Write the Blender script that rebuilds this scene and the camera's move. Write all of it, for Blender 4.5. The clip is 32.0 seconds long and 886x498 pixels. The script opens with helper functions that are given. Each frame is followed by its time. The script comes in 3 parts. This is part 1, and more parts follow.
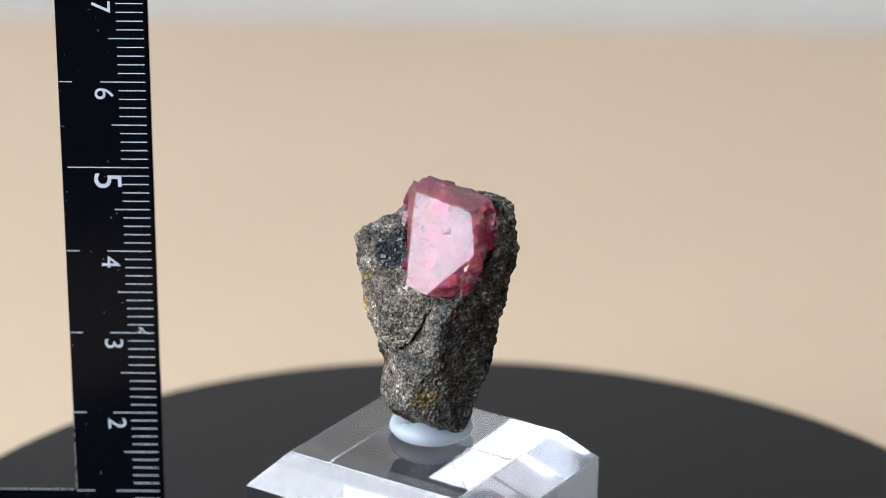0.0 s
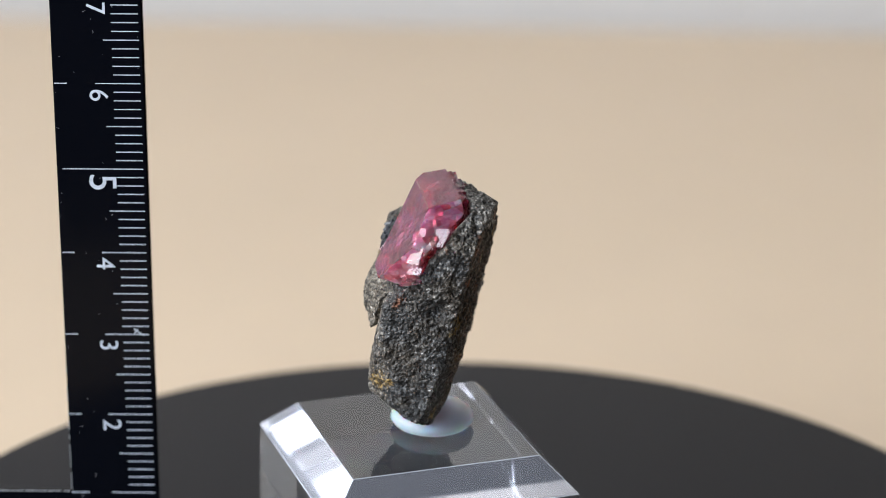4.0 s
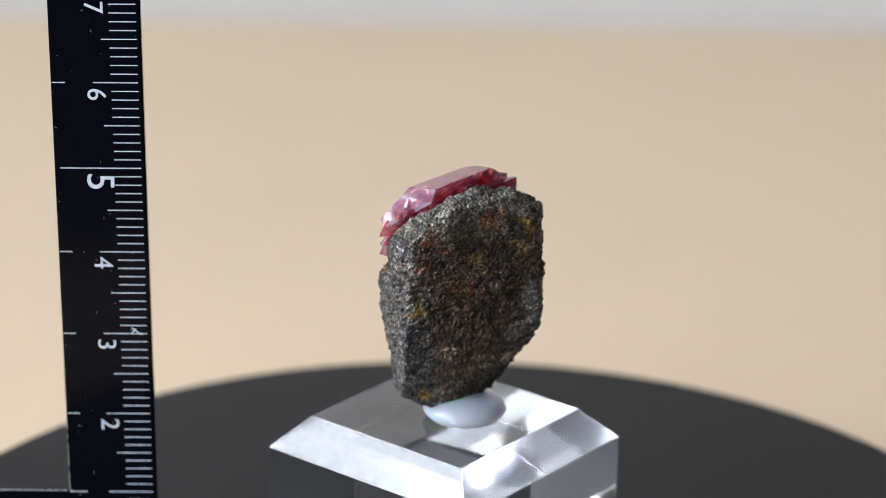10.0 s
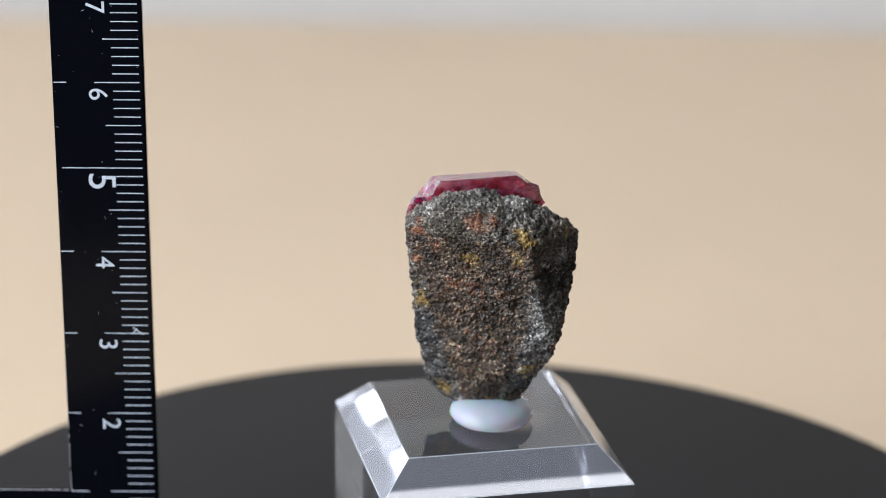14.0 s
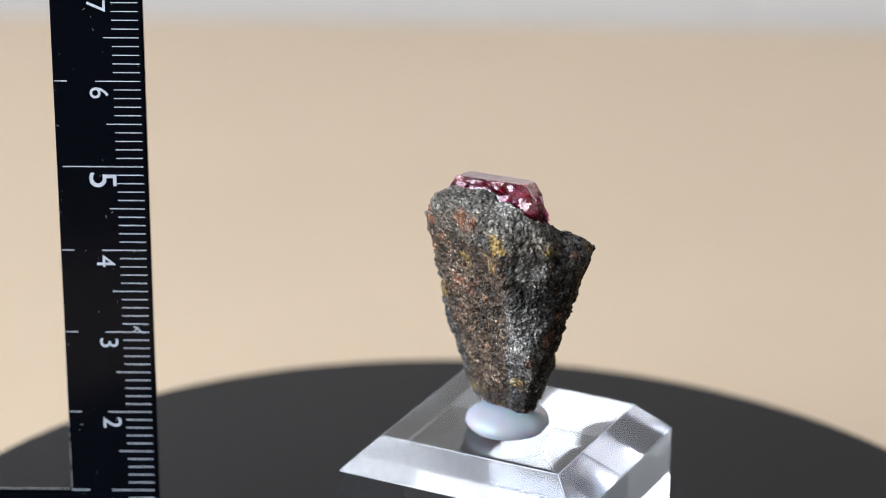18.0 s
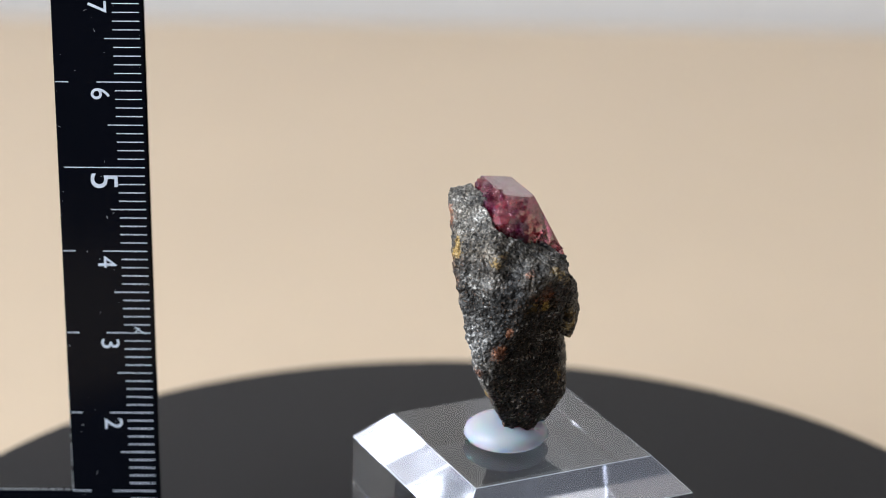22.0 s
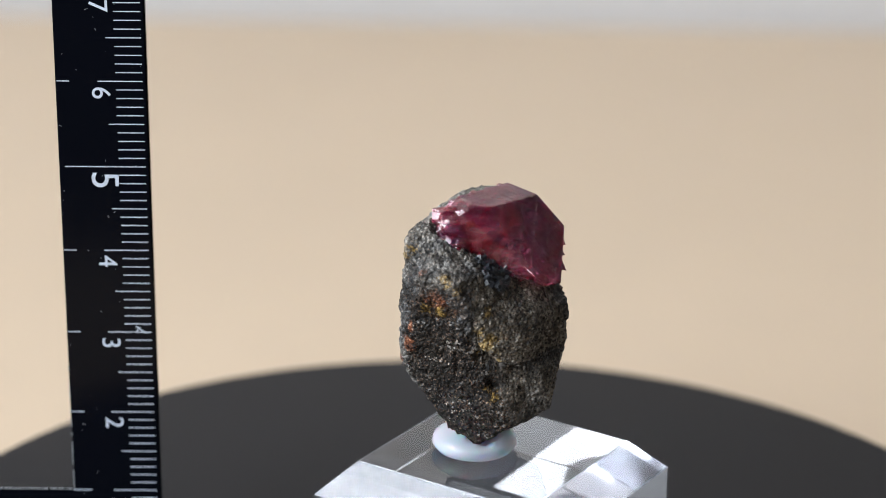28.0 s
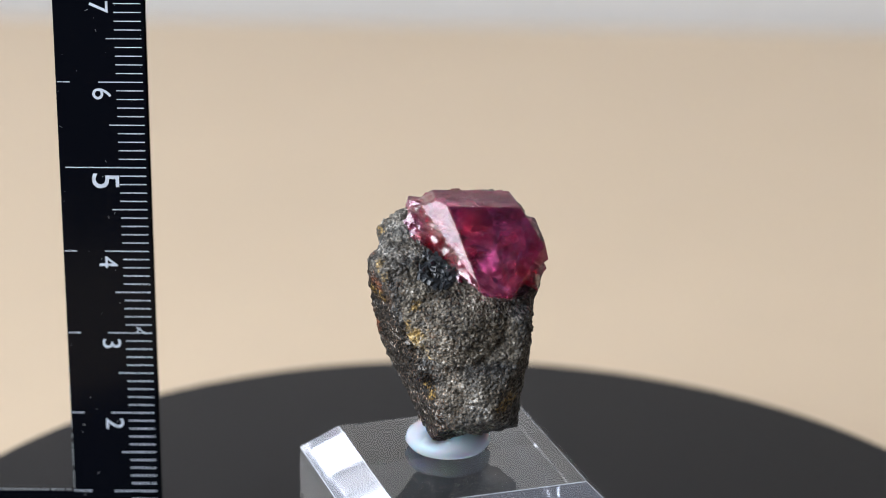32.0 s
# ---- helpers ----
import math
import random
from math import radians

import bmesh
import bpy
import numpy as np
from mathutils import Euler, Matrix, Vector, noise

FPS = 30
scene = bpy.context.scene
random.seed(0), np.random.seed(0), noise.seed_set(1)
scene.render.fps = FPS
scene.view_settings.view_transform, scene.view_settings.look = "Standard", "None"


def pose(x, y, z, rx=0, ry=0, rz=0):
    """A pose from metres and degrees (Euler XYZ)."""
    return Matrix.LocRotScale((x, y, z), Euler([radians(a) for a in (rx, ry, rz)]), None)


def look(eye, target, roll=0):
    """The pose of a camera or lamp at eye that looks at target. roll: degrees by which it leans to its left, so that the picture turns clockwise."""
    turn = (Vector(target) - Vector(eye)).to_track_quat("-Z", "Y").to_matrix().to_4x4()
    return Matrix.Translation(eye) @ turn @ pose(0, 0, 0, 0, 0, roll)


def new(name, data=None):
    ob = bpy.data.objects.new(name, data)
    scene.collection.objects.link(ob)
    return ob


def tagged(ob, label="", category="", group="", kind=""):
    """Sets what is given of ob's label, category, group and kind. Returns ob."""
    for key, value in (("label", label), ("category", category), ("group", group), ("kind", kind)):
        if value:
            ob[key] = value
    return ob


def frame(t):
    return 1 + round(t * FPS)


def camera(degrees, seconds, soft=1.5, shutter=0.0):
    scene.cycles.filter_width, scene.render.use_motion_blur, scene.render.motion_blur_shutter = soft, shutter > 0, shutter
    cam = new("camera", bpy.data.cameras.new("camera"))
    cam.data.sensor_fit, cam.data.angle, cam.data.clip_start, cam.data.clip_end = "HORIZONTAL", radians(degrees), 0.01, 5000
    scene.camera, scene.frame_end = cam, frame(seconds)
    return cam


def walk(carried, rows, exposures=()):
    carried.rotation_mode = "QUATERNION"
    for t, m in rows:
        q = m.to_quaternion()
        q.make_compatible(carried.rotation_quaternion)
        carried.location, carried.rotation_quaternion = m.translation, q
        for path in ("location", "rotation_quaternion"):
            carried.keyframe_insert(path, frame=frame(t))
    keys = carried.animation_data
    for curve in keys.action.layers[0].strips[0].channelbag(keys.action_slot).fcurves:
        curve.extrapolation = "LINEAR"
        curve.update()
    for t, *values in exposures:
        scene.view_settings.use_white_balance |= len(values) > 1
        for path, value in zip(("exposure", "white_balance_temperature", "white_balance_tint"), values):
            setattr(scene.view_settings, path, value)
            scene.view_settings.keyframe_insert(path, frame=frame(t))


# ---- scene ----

# One unit of the plan is a centimetre; CM turns it into metres.
# The turntable's top is z = 0 and its axis x = y = 0. The camera stands in front of it, at -y.
CM = 0.01
SECONDS = 32.0

# ---- camera ----
cam = camera(18.54, SECONDS, 0.62)
cam.data.dof.use_dof = True
cam.data.dof.focus_distance = 0.2995
cam.data.dof.aperture_fstop = 18.0
EYE = Vector((-0.320, -28.392, 14.805)) * CM
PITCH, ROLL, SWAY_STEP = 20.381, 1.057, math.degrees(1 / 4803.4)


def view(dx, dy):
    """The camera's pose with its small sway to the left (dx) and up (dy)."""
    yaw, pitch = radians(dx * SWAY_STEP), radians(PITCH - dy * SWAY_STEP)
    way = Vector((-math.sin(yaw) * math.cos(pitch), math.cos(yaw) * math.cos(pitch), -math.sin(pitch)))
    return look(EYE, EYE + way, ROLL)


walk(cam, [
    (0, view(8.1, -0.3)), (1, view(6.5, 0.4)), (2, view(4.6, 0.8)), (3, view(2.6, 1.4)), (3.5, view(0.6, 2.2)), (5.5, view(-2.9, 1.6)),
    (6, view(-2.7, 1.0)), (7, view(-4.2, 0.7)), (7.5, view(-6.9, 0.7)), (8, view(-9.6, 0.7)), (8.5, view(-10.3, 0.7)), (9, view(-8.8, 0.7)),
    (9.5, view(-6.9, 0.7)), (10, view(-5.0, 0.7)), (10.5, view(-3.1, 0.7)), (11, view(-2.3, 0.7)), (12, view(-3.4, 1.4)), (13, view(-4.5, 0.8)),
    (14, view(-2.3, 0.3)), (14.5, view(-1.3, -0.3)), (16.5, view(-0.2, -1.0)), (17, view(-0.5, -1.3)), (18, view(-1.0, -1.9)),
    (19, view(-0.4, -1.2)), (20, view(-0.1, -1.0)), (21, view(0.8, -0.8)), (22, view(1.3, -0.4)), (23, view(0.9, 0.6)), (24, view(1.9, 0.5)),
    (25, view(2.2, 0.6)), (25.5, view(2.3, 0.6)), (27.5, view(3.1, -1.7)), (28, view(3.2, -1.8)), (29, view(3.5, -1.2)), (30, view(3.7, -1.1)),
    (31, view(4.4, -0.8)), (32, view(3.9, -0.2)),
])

# ---- light ----
world = bpy.data.worlds.new("world")
scene.world = world
world.use_nodes = True
sky = world.node_tree.nodes.new("ShaderNodeTexSky")
sky.sky_type, sky.sun_disc, sky.sun_elevation, sky.sun_rotation = "NISHITA", False, radians(34), radians(-102)
world.node_tree.links.new(sky.outputs[0], world.node_tree.nodes["Background"].inputs[0])
world.node_tree.nodes["Background"].inputs[1].default_value = 0.12

# The room, in metres: x from WEST to EAST, y from SOUTH to NORTH.
WEST, EAST, SOUTH, NORTH, FLOOR, CEILING = -0.62, 2.6, -2.1, 0.40, -0.78, 1.5
WEST_WINDOW = (-1.02, 0.05, 0.09, 0.96)  # y from, y to, z from, z to


def window_light(name, eye, way, wide, high, radiance, colour):
    """Daylight in a window's opening."""
    lamp = new(name, bpy.data.lights.new(name, "AREA"))
    lamp.data.shape, lamp.data.size, lamp.data.size_y = "RECTANGLE", wide, high
    lamp.data.energy, lamp.data.color = radiance * math.pi * wide * high, colour
    lamp.matrix_world = look(eye, Vector(eye) + Vector(way))


y0, y1, z0, z1 = WEST_WINDOW
window_light("west_window_light", (WEST - 0.05, (y0 + y1) / 2, (z0 + z1) / 2), (1, 0, 0), y1 - y0, z1 - z0, 7.6, (0.905, 0.965, 1.04))
scene.view_settings.exposure = 0.44
# The clear block sends light round many times.
scene.cycles.max_bounces = scene.cycles.transmission_bounces = scene.cycles.glossy_bounces = 24


# ---- materials ----
def material(name, colour, rough=0.5, **values):
    """A plain principled material. Returns it, its node tree and its shader."""
    m = bpy.data.materials.new(name)
    m.use_nodes = True
    shader = m.node_tree.nodes["Principled BSDF"]
    shader.inputs["Base Color"].default_value = (*colour, 1)
    shader.inputs["Roughness"].default_value = rough
    for key, value in values.items():
        shader.inputs[key.replace("_", " ")].default_value = value
    return m, m.node_tree, shader


def node(tree, kind, links=(), **values):
    """A node with its settings; links: (input, output socket of another node)."""
    n = tree.nodes.new(kind)
    for key, value in values.items():
        n.inputs[key.replace("_", " ")].default_value = value
    for key, socket in links:
        tree.links.new(socket, n.inputs[key])
    return n


def coords(tree):
    return tree.nodes.new("ShaderNodeTexCoord").outputs["Object"]


def speckle(tree, scale, detail=4, rough=0.6):
    """Noise over the object's own space; scale is in waves a metre."""
    return node(tree, "ShaderNodeTexNoise", [("Vector", coords(tree))], Scale=scale, Detail=detail, Roughness=rough)


def ramp(tree, socket, *stops):
    """Colours along a value: (place, (r, g, b))."""
    n = node(tree, "ShaderNodeValToRGB", [("Fac", socket)])
    while len(n.color_ramp.elements) < len(stops):
        n.color_ramp.elements.new(0.5)
    for e, (place, colour) in zip(n.color_ramp.elements, stops):
        e.position, e.color = place, (*colour, 1)
    return n.outputs["Color"]


def grey(tree, socket, low, high, a=0.0, b=1.0):
    """A value mapped from low..high to a..b."""
    return node(tree, "ShaderNodeMapRange", [("Value", socket)], **{"From_Min": low, "From_Max": high, "To_Min": a, "To_Max": b}).outputs["Result"]


def blend(tree, fac, a, b):
    """A colour between a and b, which are sockets or colours."""
    n = tree.nodes.new("ShaderNodeMix")
    n.data_type = "RGBA"
    for i, v in ((0, fac), (6, a), (7, b)):
        if isinstance(v, (tuple, float, int)):
            n.inputs[i].default_value = (*v, 1) if isinstance(v, tuple) else v
        else:
            tree.links.new(v, n.inputs[i])
    return n.outputs[2]


def bump(tree, shader, socket, depth, strength=1.0):
    b = node(tree, "ShaderNodeBump", [("Height", socket)], Strength=strength, Distance=depth)
    tree.links.new(b.outputs["Normal"], shader.inputs["Normal"])
    return b


def painted(name, light, dark, rough, scale, relief=0.0, **values):
    """A surface that varies between two colours at two scales."""
    m, tree, shader = material(name, light, rough, **values)
    a, b = speckle(tree, scale, 3), speckle(tree, scale * 17, 5)
    both = node(tree, "ShaderNodeMath", [(0, a.outputs["Fac"]), (1, b.outputs["Fac"])])
    tree.links.new(ramp(tree, grey(tree, both.outputs[0], 0.7, 1.3), (0.0, dark), (1.0, light)), shader.inputs["Base Color"])
    tree.links.new(grey(tree, b.outputs["Fac"], 0.3, 0.7, rough * 0.85, min(1, rough * 1.15)), shader.inputs["Roughness"])
    if relief:
        bump(tree, shader, b.outputs["Fac"], relief)
    return m


PLASTER = painted("plaster", (0.74, 0.70, 0.66), (0.70, 0.66, 0.62), 0.9, 3, 0.0005)
DARK_PLASTER = painted("dark_plaster", (0.17, 0.165, 0.165), (0.14, 0.135, 0.135), 0.9, 3, 0.0005)
GREY_PLASTER = painted("grey_plaster", (0.15, 0.143, 0.155), (0.13, 0.123, 0.135), 0.9, 3, 0.0005)
CEILING_PAINT = painted("ceiling_paint", (0.36, 0.35, 0.36), (0.33, 0.32, 0.33), 0.9, 3, 0.0005)
BOARDS = painted("floor_boards", (0.22, 0.15, 0.10), (0.15, 0.10, 0.06), 0.5, 5, 0.0005)
TABLE = painted("pale_birch_laminate", (0.592, 0.466, 0.331), (0.546, 0.429, 0.303), 0.5, 9, 0.0001)
MATT_BLACK = painted("matt_black_plastic", (0.0087, 0.0085, 0.0099), (0.0085, 0.0083, 0.0097), 0.66, 800, 0.0, Specular_IOR_Level=0.20)

# Clear acrylic, a little cloudy on its sawn chamfers.
ACRYLIC, tree, shader = material("clear_acrylic", (0.94, 0.97, 1.0), 0.02, IOR=1.49, Transmission_Weight=1.0)
SAWN_ACRYLIC, tree, shader = material("sawn_acrylic", (0.80, 0.845, 0.97), 0.07, IOR=1.49, Transmission_Weight=0.88)
# Upper edges get a whitish colour that stands in for their thin highlights.
EDGE_ACRYLIC, tree, shader = material("whitened_acrylic_edge", (0.80, 0.85, 0.93), 0.07, IOR=1.49, Transmission_Weight=0.55)
SILICONE, tree, shader = material("milky_silicone", (0.68, 0.76, 0.86), 0.06, IOR=1.42, Transmission_Weight=0.62,
                                  Subsurface_Weight=0.8, Subsurface_Scale=0.004)

RULER_BLACK, tree, shader = material("glossy_black_plastic", (0.0020, 0.0025, 0.0045), 0.12, Specular_IOR_Level=0.10)
scuffs = node(tree, "ShaderNodeTexNoise", [("Vector", coords(tree))], Scale=900, Detail=6)
tree.links.new(grey(tree, scuffs.outputs["Fac"], 0.4, 0.75, 0.10, 0.24), shader.inputs["Roughness"])
RULER_EDGE = painted("worn_black_edge", (0.045, 0.05, 0.06), (0.015, 0.016, 0.02), 0.28, 700, 0.0, Specular_IOR_Level=0.6)
WHITE_INK = painted("white_ink", (0.56, 0.62, 0.72), (0.36, 0.40, 0.47), 0.6, 900)

WORN_EDGE = painted("worn_plastic", (0.42, 0.44, 0.47), (0.12, 0.13, 0.14), 0.6, 500)
DUST = painted("grey_dust", (0.30, 0.32, 0.36), (0.20, 0.21, 0.24), 0.8, 900)

# The dark mica rock: flakes that each lie at their own tilt, stained by rust and ochre.
ROCK, tree, shader = material("mica_rock", (0.1, 0.1, 0.1), 0.6, Specular_IOR_Level=0.38)
flakes = node(tree, "ShaderNodeTexVoronoi", [("Vector", coords(tree))], Scale=3900)
fine = speckle(tree, 4200, 3, 0.6)
cloud = speckle(tree, 420, 5, 0.65)
cell = node(tree, "ShaderNodeSeparateColor", [("Color", flakes.outputs["Color"])])
tone = node(tree, "ShaderNodeMath", [(0, cell.outputs[0]), (1, grey(tree, cloud.outputs["Fac"], 0.3, 0.7, -0.35, 0.35))])
broad = speckle(tree, 120, 3)
tone = node(tree, "ShaderNodeMath", [(0, tone.outputs[0]), (1, grey(tree, broad.outputs["Fac"], 0.35, 0.65, -0.22, 0.16))])
bands = node(tree, "ShaderNodeMapping", [("Vector", coords(tree))])
bands.inputs["Scale"].default_value = (0.35, 0.35, 1.6)
layers = node(tree, "ShaderNodeTexNoise", [("Vector", bands.outputs[0])], Scale=1100, Detail=4, Roughness=0.6)
tone = node(tree, "ShaderNodeMath", [(0, tone.outputs[0]), (1, grey(tree, layers.outputs["Fac"], 0.35, 0.65, -0.26, 0.24))])
tone = node(tree, "ShaderNodeMapRange", [("Value", tone.outputs[0])], **{"From_Min": -0.26, "From_Max": 1.20})
base = ramp(tree, tone.outputs[0], (0.08, (0.003, 0.003, 0.003)), (0.42, (0.020, 0.0205, 0.021)), (0.72, (0.072, 0.074, 0.076)), (0.95, (0.19, 0.193, 0.195)), (1.0, (0.42, 0.42, 0.42)))
tint = speckle(tree, 190, 3)
base = blend(tree, grey(tree, tint.outputs["Fac"], 0.46, 0.64, 0.0, 0.55), base, ramp(tree, tone.outputs[0], (0.05, (0.010, 0.008, 0.005)), (0.5, (0.070, 0.056, 0.039)), (1.0, (0.24, 0.20, 0.15))))


def stain(name):
    """How far a stain or tone reaches, as stored with the rock's points, broken up by the grain."""
    n = tree.nodes.new("ShaderNodeAttribute")
    n.attribute_name = name
    worn = node(tree, "ShaderNodeMath", [(0, n.outputs["Fac"]), (1, grey(tree, fine.outputs["Fac"], 0.35, 0.65, -0.42, 0.36))])
    return grey(tree, worn.outputs[0], 0.25, 0.85, 0.0, 0.85)


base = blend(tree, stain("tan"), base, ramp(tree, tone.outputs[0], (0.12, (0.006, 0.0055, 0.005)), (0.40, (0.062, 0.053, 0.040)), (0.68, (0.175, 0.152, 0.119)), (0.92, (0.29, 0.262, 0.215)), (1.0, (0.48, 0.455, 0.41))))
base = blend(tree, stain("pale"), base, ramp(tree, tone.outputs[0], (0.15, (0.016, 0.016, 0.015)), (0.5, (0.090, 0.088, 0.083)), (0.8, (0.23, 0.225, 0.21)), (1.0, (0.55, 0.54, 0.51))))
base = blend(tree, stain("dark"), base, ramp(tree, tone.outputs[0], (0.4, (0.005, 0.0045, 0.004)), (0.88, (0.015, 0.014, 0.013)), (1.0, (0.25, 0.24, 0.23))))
base = blend(tree, stain("brown"), base, ramp(tree, tone.outputs[0], (0.10, (0.004, 0.003, 0.002)), (0.5, (0.033, 0.018, 0.0085)), (0.85, (0.112, 0.066, 0.034)), (1.0, (0.36, 0.28, 0.19))))
flecks, flecks2 = speckle(tree, 900, 4, 0.7), speckle(tree, 640, 5, 0.75)
brown = stain("brown")


def fleck(noise_node, low, high):
    """Small stains that come with the brown crust."""
    n = node(tree, "ShaderNodeMath", [(0, grey(tree, noise_node.outputs["Fac"], low, high)), (1, brown)])
    n.operation = "MULTIPLY"
    return n.outputs[0]


base = blend(tree, fleck(flecks, 0.56, 0.64), base, ramp(tree, tone.outputs[0], (0.1, (0.026, 0.010, 0.005)), (0.6, (0.135, 0.055, 0.026)), (1.0, (0.36, 0.20, 0.12))))
base = blend(tree, fleck(flecks2, 0.60, 0.68), base, ramp(tree, tone.outputs[0], (0.1, (0.028, 0.019, 0.007)), (0.6, (0.135, 0.086, 0.030)), (1.0, (0.36, 0.27, 0.13))))
base = blend(tree, stain("rust"), base, ramp(tree, tone.outputs[0], (0.1, (0.040, 0.012, 0.006)), (0.6, (0.20, 0.070, 0.032)), (1.0, (0.46, 0.24, 0.15))))
base = blend(tree, stain("ochre"), base, ramp(tree, tone.outputs[0], (0.1, (0.050, 0.031, 0.008)), (0.6, (0.27, 0.165, 0.036)), (1.0, (0.55, 0.40, 0.15))))
base = blend(tree, stain("seat"), base, ramp(tree, tone.outputs[0], (0.1, (0.14, 0.10, 0.105)), (0.5, (0.36, 0.29, 0.295)), (1.0, (0.66, 0.58, 0.59))))
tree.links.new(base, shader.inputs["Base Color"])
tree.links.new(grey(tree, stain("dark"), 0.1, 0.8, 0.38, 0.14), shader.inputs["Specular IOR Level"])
tree.links.new(grey(tree, cell.outputs[1], 0.0, 1.0, 0.26, 0.85), shader.inputs["Roughness"])
lean = node(tree, "ShaderNodeVectorMath", [(0, flakes.outputs["Color"])])
lean.operation, lean.inputs[1].default_value = "SUBTRACT", (0.5, 0.5, 0.5)
lean2 = node(tree, "ShaderNodeVectorMath", [(0, lean.outputs[0])])
lean2.operation = "SCALE"
lean2.inputs["Scale"].default_value = 0.62
grains = node(tree, "ShaderNodeTexVoronoi", [("Vector", coords(tree))], Scale=2300)
crumbs = node(tree, "ShaderNodeMath", [(0, fine.outputs["Fac"]), (1, grey(tree, grains.outputs["Distance"], 0.0, 0.8, 1.5, 0.0))])
relief = node(tree, "ShaderNodeBump", [("Height", crumbs.outputs[0])], Strength=1.0, Distance=0.00013)
tilted = node(tree, "ShaderNodeVectorMath", [(0, relief.outputs["Normal"]), (1, lean2.outputs[0])])
unit = node(tree, "ShaderNodeVectorMath", [(0, tilted.outputs[0])])
unit.operation = "NORMALIZE"
tree.links.new(unit.outputs[0], shader.inputs["Normal"])


BLACK_CRYSTAL = painted("black_crystal", (0.028, 0.034, 0.042), (0.010, 0.012, 0.016), 0.42, 1500, 0.0, Specular_IOR_Level=0.6)


def crystal_material(name, deep, bright, pale, body, along=(0.78, -0.63, -0.07), normal=(-0.05, -0.17, 0.98), pitch=0.00045, slope=0.06, sharp=4.0, ior=1.58):
    """Clear red crystal with cloudy veils inside; fine growth steps run along one line on the face with this normal."""
    m, tree, shader = material(name, deep, 0.05, IOR=ior, Transmission_Weight=body, Subsurface_Weight=1.0, Subsurface_Scale=0.004,
                               Subsurface_Radius=(1.0, 0.22, 0.34))
    streaks = node(tree, "ShaderNodeMapping", [("Vector", coords(tree))])
    streaks.inputs["Rotation"].default_value = (radians(25), radians(-30), radians(20))
    streaks.inputs["Scale"].default_value = (1.0, 0.35, 1.6)
    veil = node(tree, "ShaderNodeTexNoise", [("Vector", streaks.outputs[0])], Scale=420, Detail=6, Roughness=0.65)
    height = node(tree, "ShaderNodeSeparateXYZ", [("Vector", coords(tree))]).outputs[2]
    hue = blend(tree, grey(tree, height, 0.0405, 0.0475), bright, deep)
    glow = speckle(tree, 170, 2)
    hue = blend(tree, grey(tree, glow.outputs["Fac"], 0.45, 0.75), hue, tuple(min(1.0, c * 1.45) for c in bright))
    tree.links.new(blend(tree, grey(tree, veil.outputs["Fac"], 0.35, 0.75), hue, pale), shader.inputs["Base Color"])
    tree.links.new(grey(tree, veil.outputs["Fac"], 0.45, 0.75, body, body * 0.80), shader.inputs["Transmission Weight"])
    line = Vector(along).normalized()
    across = line.cross(Vector(normal)).normalized()

    def dot(way):
        n = node(tree, "ShaderNodeVectorMath", [(0, coords(tree))])
        n.operation, n.inputs[1].default_value = "DOT_PRODUCT", way
        return n.outputs["Value"]

    def maths(kind, *terms):
        n = tree.nodes.new("ShaderNodeMath")
        n.operation = kind
        for k, term in enumerate(terms):
            if isinstance(term, (int, float)):
                n.inputs[k].default_value = term
            else:
                tree.links.new(term, n.inputs[k])
        return n.outputs[0]

    x = maths("DIVIDE", dot(across), pitch)
    place = node(tree, "ShaderNodeCombineXYZ", [("X", maths("MULTIPLY", x, 0.8)), ("Y", maths("MULTIPLY", dot(line), 60))])
    uneven = node(tree, "ShaderNodeTexNoise", [("Vector", place.outputs[0])], Scale=1.0, Detail=3)
    x = maths("ADD", x, maths("MULTIPLY", uneven.outputs["Fac"], 2.2))
    stair = maths("ADD", maths("FLOOR", x), maths("MINIMUM", maths("MULTIPLY", maths("FRACT", x), sharp), 1.0))
    rough = speckle(tree, 2600, 4)
    height = maths("ADD", maths("MULTIPLY", stair, -slope * pitch / sharp), maths("MULTIPLY", rough.outputs["Fac"], 0.000004))
    bump(tree, shader, height, 1.0)
    return m


CRYSTAL = crystal_material("purplish_red_crystal", (0.55, 0.055, 0.27), (0.90, 0.17, 0.24), (0.88, 0.32, 0.40), 0.95)
TOP_CRYSTAL = crystal_material("stepped_red_crystal", (0.50, 0.05, 0.26), (0.84, 0.13, 0.22), (0.82, 0.26, 0.36), 0.94, slope=0.4)
FRONT_CRYSTAL = crystal_material("lined_red_crystal", (0.43, 0.042, 0.34), (0.80, 0.105, 0.225), (0.60, 0.14, 0.36), 0.985,
                                 (0.53, -0.02, 0.48), (-0.534, -0.673, 0.512), 0.0017, 0.35, 16.0, 1.535)
SIDE_CRYSTAL = crystal_material("bright_red_crystal", (0.74, 0.07, 0.15), (0.88, 0.14, 0.18), (0.92, 0.38, 0.42), 0.93)


